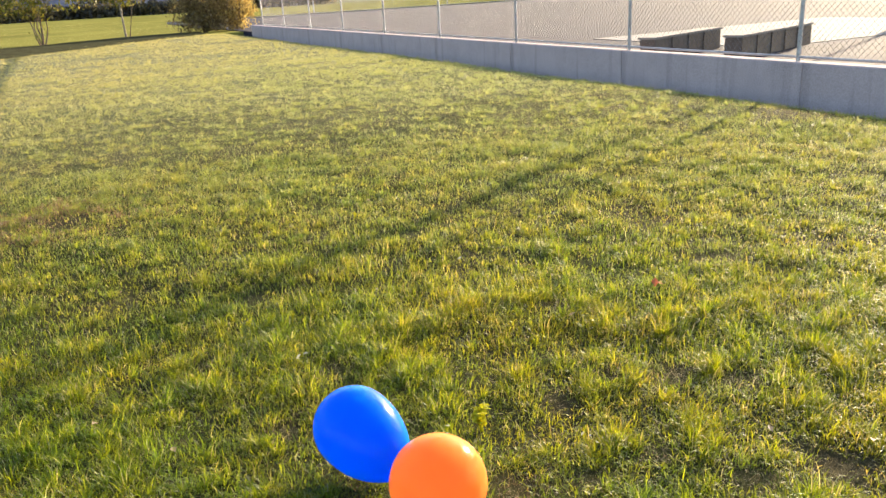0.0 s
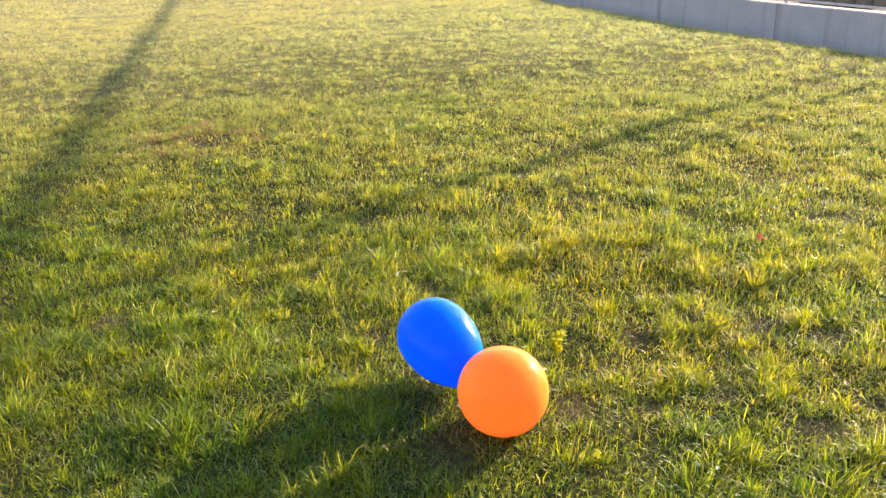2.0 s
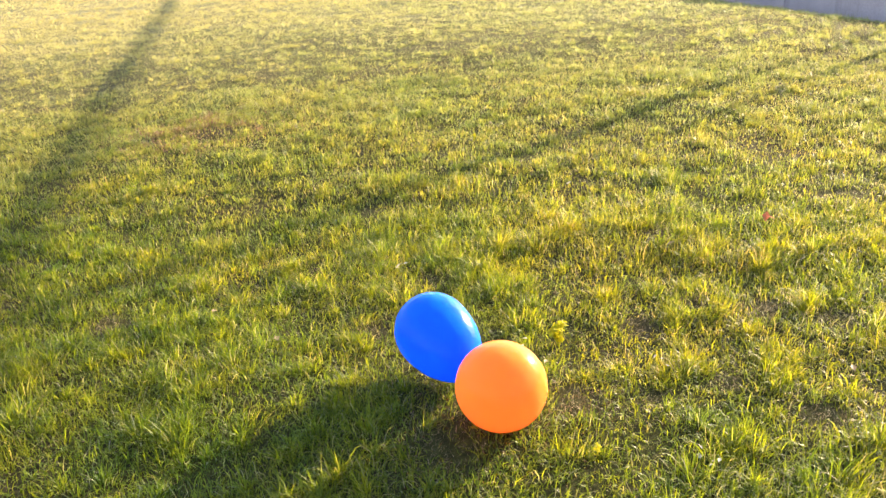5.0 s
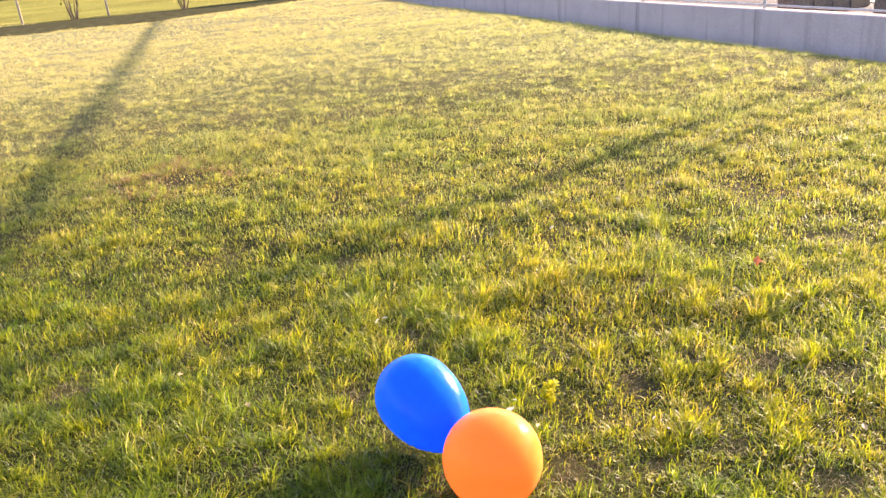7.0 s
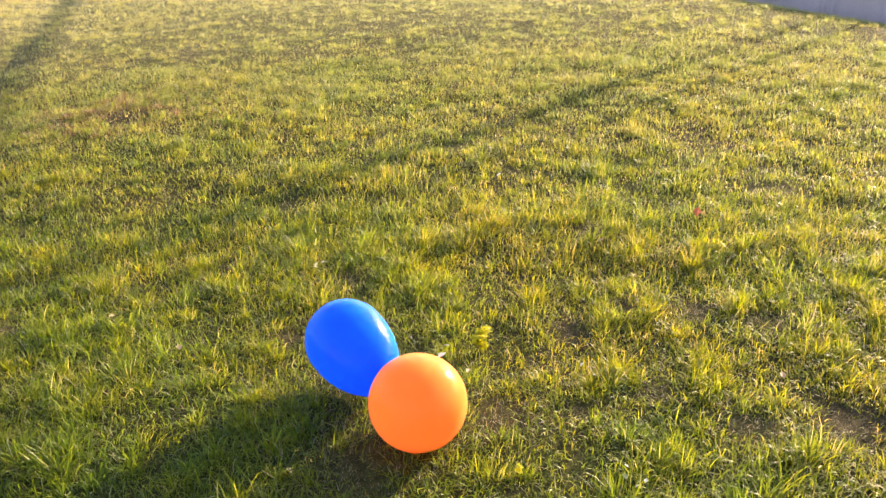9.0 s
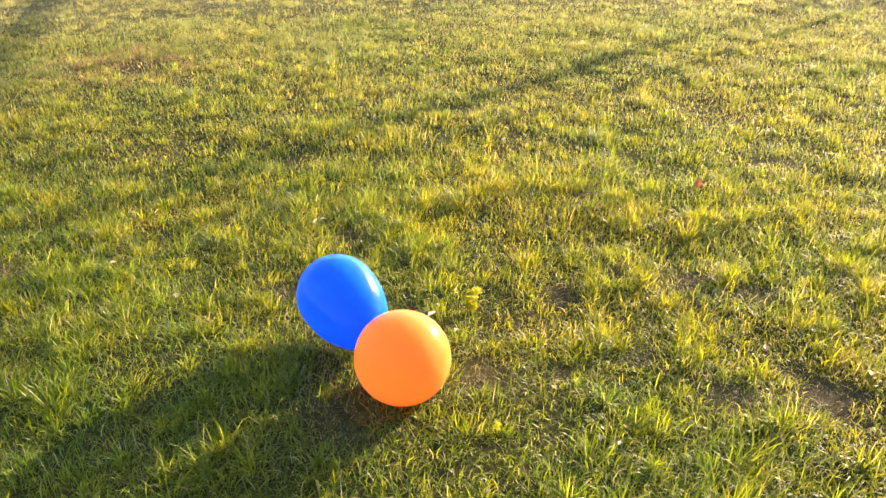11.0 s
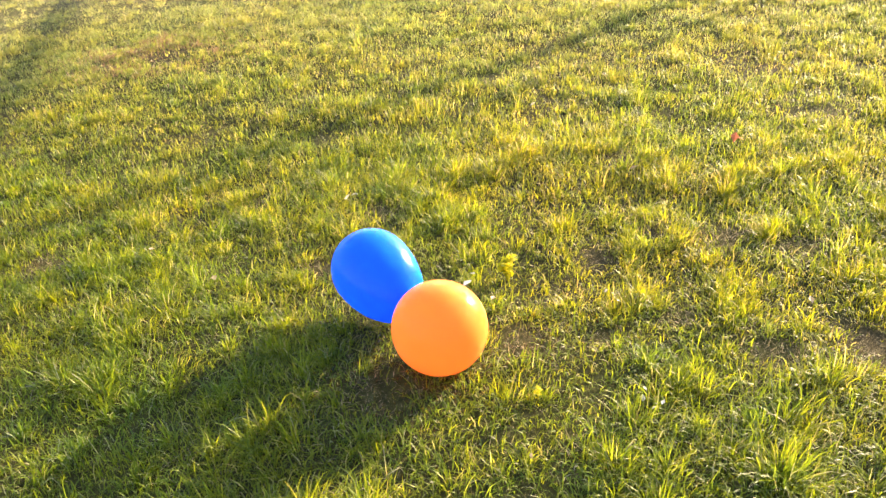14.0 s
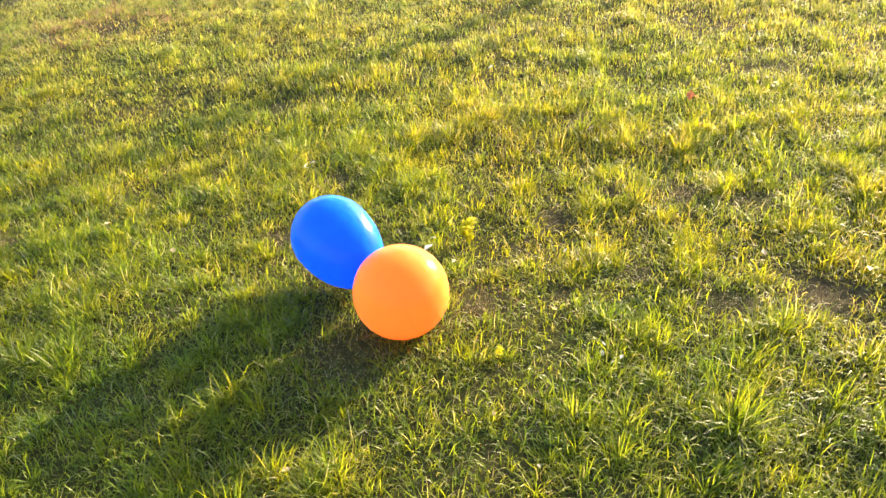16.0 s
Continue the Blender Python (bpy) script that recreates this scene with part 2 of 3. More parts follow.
def field(x, y, size, shift=0.0):
    """Smooth value noise from 0 to 1 on arrays, with bumps of about that size in metres."""
    u, v = np.asarray(x) / size + 37.3 + shift, np.asarray(y) / size + 11.7 + shift * 1.7
    i, j = np.floor(u).astype(int), np.floor(v).astype(int)
    fu, fv = u - i, v - j
    fu, fv = fu * fu * (3 - 2 * fu), fv * fv * (3 - 2 * fv)
    g = lambda a, b: _lattice[a % 256, b % 256]
    return (g(i, j) * (1 - fu) + g(i + 1, j) * fu) * (1 - fv) + (g(i, j + 1) * (1 - fu) + g(i + 1, j + 1) * fu) * fv


def ease(v):
    v = np.clip(v, 0, 1)
    return v * v * (3 - 2 * v)


def lift(x, y):
    """Height of the lawn's soil: hummocks and small turf mounds, fading out far away."""
    x, y = np.asarray(x, float), np.asarray(y, float)
    far = np.hypot(x, y)
    fade = np.clip((60 - far) / 30, 0, 1)
    into = np.clip((x - (7.88 + 0.007 * y - 1.14)) / 1.08, 0, 1)
    drop = 0.28 * into * into * (3 - 2 * into) ** 0.5 * np.clip((39.5 - y) / 1.5, 0, 1) * np.clip((y + 12) / 2, 0, 1)
    hollow = 0.05 * np.exp(-((x + 0.50) ** 2 + (y - 1.35) ** 2) / 0.36)
    mound = (field(x, y, 0.19, 3.0) - 0.5) * 0.014 * np.clip((9 - far) / 3, 0, 1)
    return -drop - hollow + mound + ((field(x, y, 1.7) - 0.5) * 0.05 + (field(x, y, 0.45, 5.0) - 0.5) * 0.025) * fade


# ---- the ground: one sheet to the horizon ----
WALL_X0, WALL_SLOPE = 7.88, 0.007     # the wall's face runs at x = WALL_X0 + WALL_SLOPE * y
WALL_Y0, WALL_Y1 = -8.0, 36.4
WALL_H, WALL_T = 0.35, 0.22


def wall_x(y):
    return WALL_X0 + WALL_SLOPE * y


def steps(lo, hi, fine_lo, fine_hi, fine, growth=1.35):
    mid = list(np.arange(fine_lo, fine_hi + 1e-6, fine))
    up, down, s = [mid[-1]], [mid[0]], fine
    while up[-1] < hi:
        s *= growth
        up.append(up[-1] + s)
    s = fine
    while down[-1] > lo:
        s *= growth
        down.append(down[-1] - s)
    return np.array(down[:0:-1] + mid + up[1:])


gx, gy = steps(-900, 900, -1.4, 3.8, 0.07, 1.09), steps(-900, 1500, 0.6, 5.0, 0.07, 1.09)
X, Y = np.meshgrid(gx, gy)
Z = lift(X, Y)
nx = len(gx)
gv = np.stack([X.ravel(), Y.ravel(), Z.ravel()], 1)
idx = np.arange(len(gy) * nx).reshape(len(gy), nx)
gf = np.stack([idx[:-1, :-1].ravel(), idx[:-1, 1:].ravel(), idx[1:, 1:].ravel(), idx[1:, :-1].ravel()], 1)
ground = part_arrays("ground", gv.tolist(), gf.tolist(), SOIL, smooth=True)
tagged(ground, "uneven lawn soil with short turf, running to the horizon", "ground", kind="structure")

# paved yard behind the wall
bm = bmesh.new()
box(bm, (8.15, -20, -0.5), (60, 63, 0.06))
yard = part("pavement", bm, ASPHALT)
tagged(yard, "dark grey asphalt yard behind the fence", "pavement", kind="structure")
bm = bmesh.new()
box(bm, (8.15, 63.0, -0.20), (60, 63.4, 0.16), 0.02)
tagged(part("kerb", bm, PAD), "pale concrete kerb along the asphalt yard", "kerb", kind="structure")
bm = bmesh.new()
box(bm, (11.8, 10.9, -0.1), (20, 16.3, 0.075), 0.01)
tagged(part("concrete_pad", bm, PAD), "pale concrete pad on the asphalt yard", "pavement", kind="structure")

# mown field behind the vine row and behind the yard
FIELD = plain_material("mown_field", (0.17, 0.162, 0.045), 1.0, 0.0, 0.25, 0.15, 0.9, 0.0)
for lo, hi in (((-140, 38.0), (8.1, 133)), ((8.1, 63.5), (140, 133))):
    bm = bmesh.new()
    box(bm, (*lo, -0.1), (*hi, 0.03))
    tagged(part("field", bm, FIELD), "bright mown grass field behind the vine row", "field", kind="structure")

# soil bed in front of the vine row
n = 80
bed_v, bed_f = [], []
for i in range(n + 1):
    x = -18 + 24.5 * i / n
    near = float(np.interp(x, (-18, -6, -1.5, 0.5, 5.0, 6.5), (27.5, 29.2, 30.2, 32.6, 37.3, 38.5)))
    far = float(np.interp(x, (-18, -7, -0.6, 3.2, 6.5), (34.5, 36.4, 38.6, 41.6, 41.2)))
    for k, (o, z) in enumerate(((0.0, 0.0), (0.25, 0.06), (0.8, 0.08), (1.0, 0.0))):
        bed_v.append((x, near + (far - near) * o + 0.5 * (float(field(x, k * 3.0, 0.8)) - 0.5), z + 0.02))
for i in range(n):
    for k in range(3):
        a = i * 4 + k
        bed_f.append((a, a + 4, a + 5, a + 1))
# dark olive base: the shade lying on this strip is painted into the soil
BED = plain_material("shaded_soil", (0.052, 0.050, 0.028), 1.0, 0.0, 0.4, 3.0, 0.8, 0.0)
tagged(part_arrays("shaded_bed", bed_v, bed_f, BED, smooth=True), "soil strip under the vine row, its shade put into the dark colour", "soil", kind="structure")


# ---- the concrete wall and its chain link fence ----
def along(y, dx=0.0, z=0.0):
    return (wall_x(y) + dx, y, z)


wv, wf = [], []
prof = [(0, -0.6), (0, WALL_H - 0.015), (0.015, WALL_H), (WALL_T - 0.015, WALL_H), (WALL_T, WALL_H - 0.015), (WALL_T, -0.6)]
cuts = [(y, 0.0) for y in np.linspace(WALL_Y0, WALL_Y1, 49)]
for i in range(-4, 9):
    j = 6.86 + 3.47 * i + 0.05
    cuts += [(j - 0.014, 0.0), (j - 0.008, 0.014), (j + 0.008, 0.014), (j + 0.014, 0.0)]
cuts = sorted(c for c in cuts if WALL_Y0 <= c[0] <= WALL_Y1)
segs = len(cuts) - 1
for y, groove in cuts:
    for dx, z in prof:
        wob = 0.005 * (float(field(y, z, 1.3)) - 0.5)
        inward = groove if dx < 0.02 else 0.0
        wv.append(along(y, dx + wob + inward, z + (wob * 0.6 if z > 0 else 0)))
k = len(prof)
for i in range(segs):
    for j in range(k - 1):
        a = i * k + j
        wf.append((a, a + 1, a + k + 1, a + k))
wf.append(tuple(range(k))[::-1])
wf.append(tuple(range(segs * k, segs * k + k)))
wall = part_arrays("wall_east", wv, wf, CONCRETE)
tagged(wall, "low weathered grey cast concrete wall beside the lawn", "wall", kind="structure")

POST_Y0, POST_STEP, FENCE_TOP = 6.86, 3.47, 2.83
fence = thing("chain_link_fence", along(POST_Y0, WALL_T / 2, WALL_H), "galvanised chain link fence with round posts on the concrete wall", "fence")
inv = Matrix.Translation(fence.location).inverted()


def fence_part(name, bm, material, label=""):
    bmesh.ops.transform(bm, matrix=inv, verts=bm.verts)
    return part(name, bm, material, fence, label)


post_ys = [POST_Y0 + POST_STEP * i + (0.22 if i == 0 else 0.0) for i in range(-4, 9)]
for y in post_ys:
    bm = bmesh.new()
    tube(bm, along(y, WALL_T / 2, WALL_H - 0.03), along(y, WALL_T / 2, FENCE_TOP + 0.02), 0.027, sides=10)
    tube(bm, along(y, WALL_T / 2, FENCE_TOP + 0.02), along(y, WALL_T / 2, FENCE_TOP + 0.05), 0.034, 0.012, sides=10)
    fence_part("post", bm, STEEL)
for name, z, r in (("top_rail", FENCE_TOP, 0.048), ("bottom_rail", WALL_H + 0.05, 0.016)):
    bm = bmesh.new()
    tube(bm, along(post_ys[0], WALL_T / 2, z), along(post_ys[-1], WALL_T / 2, z), r)
    fence_part(name, bm, STEEL)
mv, mf = [], []
pitch, wr = 0.058, 0.0017
zlo, zhi = WALL_H + 0.05, FENCE_TOP
span = zhi - zlo
for side in (1, -1):
    y = post_ys[0] - span
    while y < post_ys[-1]:
        a, b = y, y + span
        za, zb = (zlo, zhi) if side > 0 else (zhi, zlo)
        if a < post_ys[0]:
            za += (zb - za) * (post_ys[0] - a) / span
            a = post_ys[0]
        if b > post_ys[-1]:
            zb = za + (zb - za) * (post_ys[-1] - a) / (b - a)
            b = post_ys[-1]
        s = len(mv)
        dx = WALL_T / 2 + 0.002 * side
        for yy, zz in ((a, za), (b, zb)):
            p = Vector(along(yy, dx - 0.034, zz)) - fence.location
            for ox, oz in ((-wr, 0), (0, wr * 1.4), (wr, 0), (0, -wr * 1.4)):
                mv.append((p.x + ox, p.y, p.z + oz))
        for q in range(4):
            mf.append((s + q, s + (q + 1) % 4, s + 4 + (q + 1) % 4, s + 4 + q))
        y += pitch * 1.414
tagged(part_arrays("wire_mesh", mv, mf, WIRE, fence, "diamond pattern of thin grey wire"), kind="stuff")


# ---- tall lamp post in the yard, which throws the long thin shadow across the lawn ----
lamp = thing("lamp_post", (16.5, 11.64, 0.06), "tall round galvanised lamp post in the asphalt yard", "lamp post")
bm = bmesh.new()
tube(bm, (0, 0, -0.1), (0, 0, 3.75), 0.040, 0.036, 14)
part("pole", bm, STEEL, lamp)
bm = bmesh.new()
tube(bm, (0, 0, 3.73), (0, 0, 7.2), 0.066, 0.074, 14)
part("upper_pole", bm, STEEL, lamp)
bm = bmesh.new()
tube(bm, (0, 0, 0), (0, 0, 0.45), 0.13, 0.125, 14)
part("base", bm, STEEL, lamp)
bm = bmesh.new()
tube(bm, (0, 0, 7.15), (0.9, 0, 7.45), 0.04, 0.035, 10)
part("arm", bm, STEEL, lamp)
bm = bmesh.new()
box(bm, (0.8, -0.14, 7.38), (1.4, 0.14, 7.50), 0.03)
part("lamp_head", bm, STEEL, lamp)


# ---- low timber-faced seat blocks on the pad ----
def seat_block(x, y, length, turn, label):
    ob = thing("seat_block", (x, y, 0.06), label, "bench", "seat blocks in the yard")
    ob.rotation_euler = (0, 0, radians(turn))
    bm = bmesh.new()
    box(bm, (-0.3, 0, 0), (0, length, 0.36), 0.015)
    part("plinth", bm, DARK_WOOD, ob, "dark side faces")
    bm = bmesh.new()
    box(bm, (-0.33, -0.03, 0.362), (0.03, length + 0.03, 0.40), 0.010)
    part("slab", bm, PAD, ob, "pale concrete seat slab")
    for i in range(1, int(length / 0.6)):
        bm = bmesh.new()
        box(bm, (0.002, i * 0.6 - 0.03, 0.01), (0.022, i * 0.6 + 0.03, 0.355))
        part("batten", bm, DARK_WOOD, ob)
    return ob


seat_block(9.0, 10.8, 2.5, -70, "long low seat block with dark timber sides")
seat_block(9.9, 9.75, 3.1, -70, "low seat block with dark timber sides beside the wall")


# ---- balloons ----
def balloon_mesh(radius, reach):
    """A pear shape round its own axis: the round end at -z, the neck at +z = reach."""
    prof = []
    n = 26
    for i in range(n + 1):
        a = math.pi * i / n
        z = -math.cos(a) * radius * 1.03
        r = math.sin(a) * radius
        if z > 0:
            f = z / (radius * 1.03)
            z = f * (reach - 0.012)
            r = radius * (1 - f ** 2.3) ** 0.74 * (1 - 0.08 * f) + 0.011 * f
        prof.append((max(r, 0.0), z))
    bm = bmesh.new()
    rings = []
    for r, z in prof:
        if r < 1e-5:
            rings.append([bm.verts.new((0, 0, z))])
        else:
            rings.append([bm.verts.new((r * math.cos(t * math.tau / 48), r * math.sin(t * math.tau / 48), z)) for t in range(48)])
    for a, b in zip(rings, rings[1:]):
        for t in range(48):
            u = (t + 1) % 48
            if len(a) == 1:
                bm.faces.new((a[0], b[u], b[t]))
            elif len(b) == 1:
                bm.faces.new((a[t], a[u], b[0]))
            else:
                bm.faces.new((a[t], a[u], b[u], b[t]))
    for f in bm.faces:
        f.smooth = True
    return bm


def knot_mesh(reach):
    bm = bmesh.new()
    r = bmesh.ops.create_uvsphere(bm, u_segments=14, v_segments=8, radius=0.011)
    bmesh.ops.transform(bm, matrix=Matrix.Translation((0, 0, reach - 0.006)) @ Matrix.Diagonal((1.1, 1.1, 0.8, 1)), verts=r["verts"])
    r = bmesh.ops.create_cone(bm, cap_ends=False, segments=14, radius1=0.005, radius2=0.014, depth=0.016)
    bmesh.ops.transform(bm, matrix=Matrix.Translation((0.004, 0, reach + 0.008)), verts=r["verts"])
    for f in bm.faces:
        f.smooth = True
    return bm


def balloon(centre, towards, radius, reach, material, label, colour_word):
    ob = thing("balloon", centre, label, "balloon", "balloons on the grass")
    d = Vector(towards) - Vector(centre)
    ob.rotation_mode = "QUATERNION"
    ob.rotation_quaternion = d.to_track_quat("Z", "Y")
    part("body", balloon_mesh(radius, reach), material, ob)
    part("knot", knot_mesh(reach), material, ob, "tied " + colour_word + " latex knot")
    return ob


BLUE_C, ORANGE_C, KNOT = Vector((0.356, 2.170, 0.172)), Vector((0.476, 1.844, 0.129)), Vector((0.452, 1.970, 0.062))
balloon(BLUE_C, KNOT, 0.128, 0.222, BLUE_LATEX, "inflated glossy blue latex balloon lying on the grass", "blue")
balloon(ORANGE_C, KNOT, 0.137, 0.160, ORANGE_LATEX, "inflated glossy orange latex balloon lying on the grass", "orange")


# ---- leaves, weeds and litter ----
def leaf_arrays(centres, size, rng, flat=0.0, fold=0.25):
    """Folded leaf shapes, each of four triangles, at the given centres."""
    n = len(centres)
    a = rng.random(n) * math.tau
    el = (rng.random(n) - 0.3) * (1 - flat) * 2.2
    s = size * (0.6 + 0.8 * rng.random(n))
    d = np.stack([np.cos(a) * np.cos(el), np.sin(a) * np.cos(el), np.sin(el)], 1)
    w = np.stack([-np.sin(a), np.cos(a), (rng.random(n) - 0.5) * (1 - flat)], 1)
    w /= np.linalg.norm(w, axis=1)[:, None]
    up = np.cross(d, w)
    c = np.asarray(centres)
    s = s[:, None]
    v = np.stack([c - d * s * 0.5, c + w * s * 0.28 + up * s * fold * 0.4, c + d * s * 0.5, c - w * s * 0.28 + up * s * fold * 0.4], 1)
    base = np.arange(n)[:, None] * 4
    return v.reshape(-1, 3), np.concatenate([base + [0, 2, 1], base + [0, 3, 2]])


def leaves(name, centres, size, material, parent, rng, flat=0.0, label=""):
    v, f = leaf_arrays(centres, size, rng, flat)
    return part_arrays(name, v.tolist(), f.tolist(), material, parent, label)


def crown_points(rng, n, centre, radii, clumps):
    """Points gathered in clumps inside an ellipsoid, uneven at the edge."""
    cs = rng.normal(size=(clumps, 3))
    cs /= np.linalg.norm(cs, axis=1)[:, None]
    cs *= (0.35 + 0.65 * rng.random((clumps, 1))) * np.array(radii)
    pick = rng.integers(0, clumps, n)
    return cs[pick] + rng.normal(size=(n, 3)) * np.array(radii) * 0.17 + np.array(centre)


def shrub(name, place, height, radii, stems, count, size, leaf, label, category, seed, droop=0.5, group="", low=0):
    rng = np.random.default_rng(seed)
    ob = thing(name, place, label, category, group)
    for s in range(stems):
        a = rng.random() * math.tau
        bm = bmesh.new()
        p = Vector((math.cos(a) * 0.10, math.sin(a) * 0.10, -0.05))
        lean = Vector((math.cos(a) * 0.16, math.sin(a) * 0.16, 1.0))
        r = 0.030 + 0.015 * rng.random()
        for k in range(5):
            q = p + lean * height / 5 + Vector((rng.normal() * 0.05, rng.normal() * 0.05, 0))
            tube(bm, p, q, r, r * 0.8, 7)
            if k > 1:
                b = q + Vector((rng.normal() * 0.4, rng.normal() * 0.4, 0.25))
                tube(bm, q, b, r * 0.5, r * 0.2, 5)
            p, r = q, r * 0.8
        part("stem", bm, BARK, ob)
    pts = crown_points(rng, count, (0, 0, height - radii[2] * droop), radii, max(10, count // 60))
    pts = pts[pts[:, 2] > 0.1]
    leaves("crown", pts, size, leaf, ob, rng)
    if low:
        pts = rng.normal(size=(low, 3)) * np.array((0.22, 0.22, 0.0)) + np.array((0, 0, 1)) * (0.15 + 1.25 * rng.random((low, 1)) ** 0.7)
        tagged(leaves("lower_shoots", pts, size * 0.8, leaf, ob, rng), kind="stuff")
    return ob


# vine row with its stakes
for i, (x, y, h) in enumerate(((-0.30, 38.7, 2.0), (-4.85, 37.9, 1.9), (-9.5, 37.4, 2.0), (-13.8, 37.0, 1.9))):
    shrub("vine", (x, y, 0.0), h, (2.1, 0.6, 0.70), 6, 1500, 0.15, VINE_LEAF, "leafy vine with several bare stems in the soil bed", "vine", 20 + i, 0.2, "vines in a row", (60, 120, 220, 160)[i])
for i, (x, y) in enumerate(((3.3, 41.6), (-3.5, 38.3), (-6.85, 37.7))):
    ob = thing("stake", (x, y, 0.0), "grey weathered round timber stake of the vine row", "post", "stakes of the vine row")
    bm = bmesh.new()
    tube(bm, (0, 0, -0.2), (-0.08, 0, 2.4), 0.05, 0.045, 9)
    part("shaft", bm, STAKE, ob)
shrub("vine", (3.4, 41.9, 0.0), 2.3, (1.9, 0.7, 0.8), 1, 900, 0.16, VINE_LEAF, "thin leafy vine climbing beside its stake", "vine", 31, 0.1, "vines in a row")

# bushes at the wall's end
shrub("bush", (6.8, 40.4, 0.0), 2.2, (1.5, 0.9, 1.35), 9, 8000, 0.13, BUSH_LEAF, "dense brown and green bush at the end of the wall", "bush", 41, 0.85)
shrub("bush", (8.6, 40.8, 0.0), 2.0, (0.85, 0.7, 1.2), 7, 3200, 0.12, AUTUMN_LEAF, "autumn bush with yellow and orange leaves", "bush", 42, 0.8)

# far side of the field: hedge and house fronts
for i in range(9):
    rng = np.random.default_rng(60 + i)
    x = -75 + i * 14.0
    ob = thing("hedge", (x, 132 + 2 * math.sin(i), 0.0), "dark clipped hedge along the far side of the field", "hedge", "hedges behind the field")
    pts = np.stack([rng.random(2600) * 14.6 - 7.3, rng.normal(size=2600) * 0.5, np.abs(rng.random(2600)) ** 0.8 * (1.3 + rng.random(2600) * 0.7)], 1)
    leaves("foliage", pts, 0.7, HEDGE_LEAF, ob, rng)
for i, (x, w) in enumerate(((-71, 24), (-48, 20), (-25, 24), (-2, 21), (21, 23))):
    ob = thing("house", (x, 150, 0.0), "blue-grey plastered house behind the hedge", "house", "houses behind the field")
    bm = bmesh.new()
    box(bm, (-w / 2, 0, 0), (w / 2, 9, 6.0))
    part("wall", bm, PLASTER, ob)
    bm = bmesh.new()
    rv = [bm.verts.new(p) for p in ((-w / 2 - 0.5, -0.6, 5.9), (w / 2 + 0.5, -0.6, 5.9), (w / 2 + 0.5, 9.6, 5.9), (-w / 2 - 0.5, 9.6, 5.9), (-w / 2 - 0.5, 4.5, 9.5), (w / 2 + 0.5, 4.5, 9.5))]
    for f in ((0, 1, 5, 4), (2, 3, 4, 5), (0, 4, 3), (1, 2, 5), (3, 2, 1, 0)):
        bm.faces.new([rv[q] for q in f])
    part("roof", bm, ROOF, ob)
    for wx in np.arange(-w / 2 + 2, w / 2 - 1, 3.2):
        for wz in (1.0, 3.8):
            bm = bmesh.new()
            box(bm, (wx - 0.55, -0.05, wz), (wx + 0.55, 0.05, wz + 1.3))
            part("window", bm, GLASS_DARK, ob)

# dark trees behind the hedge
for i in range(14):
    x = -88 + i * 10.5 + 3 * math.sin(i * 2.3)
    shrub("tree", (x, 141 + 2 * math.cos(i * 1.7), 0.0), 9.0 + 1.5 * math.sin(i * 1.3), (4.2, 2.5, 4.2), 2, 1100, 0.8, HEDGE_LEAF, "dark broad-crowned tree behind the hedge", "tree", 200 + i, 0.8, "trees behind the field")

# thin white posts of the far pitch fence
for i in range(9):
    ob = thing("far_post", (14 + i * 6.5, 66 + i * 0.4, 0.0), "thin pale metal post beyond the asphalt yard", "post", "posts beyond the yard")
    bm = bmesh.new()
    tube(bm, (0, 0, -0.1), (0, 0, 3.0), 0.05, sides=8)
    part("shaft", bm, STEEL, ob)


def weed(place, stems, size, tall, label, seed):
    """Upright stems that carry a few lobed leaves each."""
    rng = np.random.default_rng(seed)
    ob = thing("weed", place, label, "weed", "broad-leaved weeds in the lawn")
    for k in range(stems):
        a, reach = rng.random() * math.tau, tall * (0.10 + 0.28 * rng.random())
        top = Vector((math.cos(a) * reach, math.sin(a) * reach, tall * (0.7 + 0.4 * rng.random())))
        bm = bmesh.new()
        tube(bm, (0, 0, -0.01), top, 0.0016, 0.0010, 5)
        part("stem", bm, YELLOW_LEAF, ob)
        at = np.array([top * f for f in (0.5, 0.6, 0.7, 0.78, 0.86, 0.92, 0.96, 1.0, 1.0, 1.03, 1.05)])
        leaves("foliage", at + rng.normal(size=at.shape) * size * 0.35, size, YELLOW_LEAF, ob, rng, 0.35)
    return ob


def on_lawn(x, y, up=0.0):
    return (x, y, float(lift(x, y)) + up)


weed(on_lawn(0.82, 2.22), 9, 0.026, 0.080, "bright yellow-green broad-leaved weed in the lawn", 71)
weed(on_lawn(0.67, 1.60), 2, 0.014, 0.045, "small yellow-green weed in the lawn", 72)
for i, (x, y) in enumerate(((0.42, 3.50), (0.33, 3.53), (0.51, 3.47), (1.35, 4.9), (2.2, 3.9))):
    weed(on_lawn(x, y), 3, 0.014, 0.042, "small yellow-green weed in the lawn", 80 + i)


def litter(place, size, material, label, category, seed, flakes=1):
    rng = np.random.default_rng(seed)
    ob = thing("dry_leaf" if category == "leaf" else "petal", place, label, category, "dry leaves on the lawn" if category == "leaf" else "pale petals on the lawn")
    for k in range(flakes):
        leaves("blade" if category == "leaf" else "flake", rng.normal(size=(1, 3)) * np.array((0.018, 0.018, 0.006)), size, material, ob, rng, 0.6)
    return ob


litter(on_lawn(2.11, 2.85, 0.03), 0.065, RED_LEAF, "curled red-brown dry leaf caught in the grass", "leaf", 90, 2)
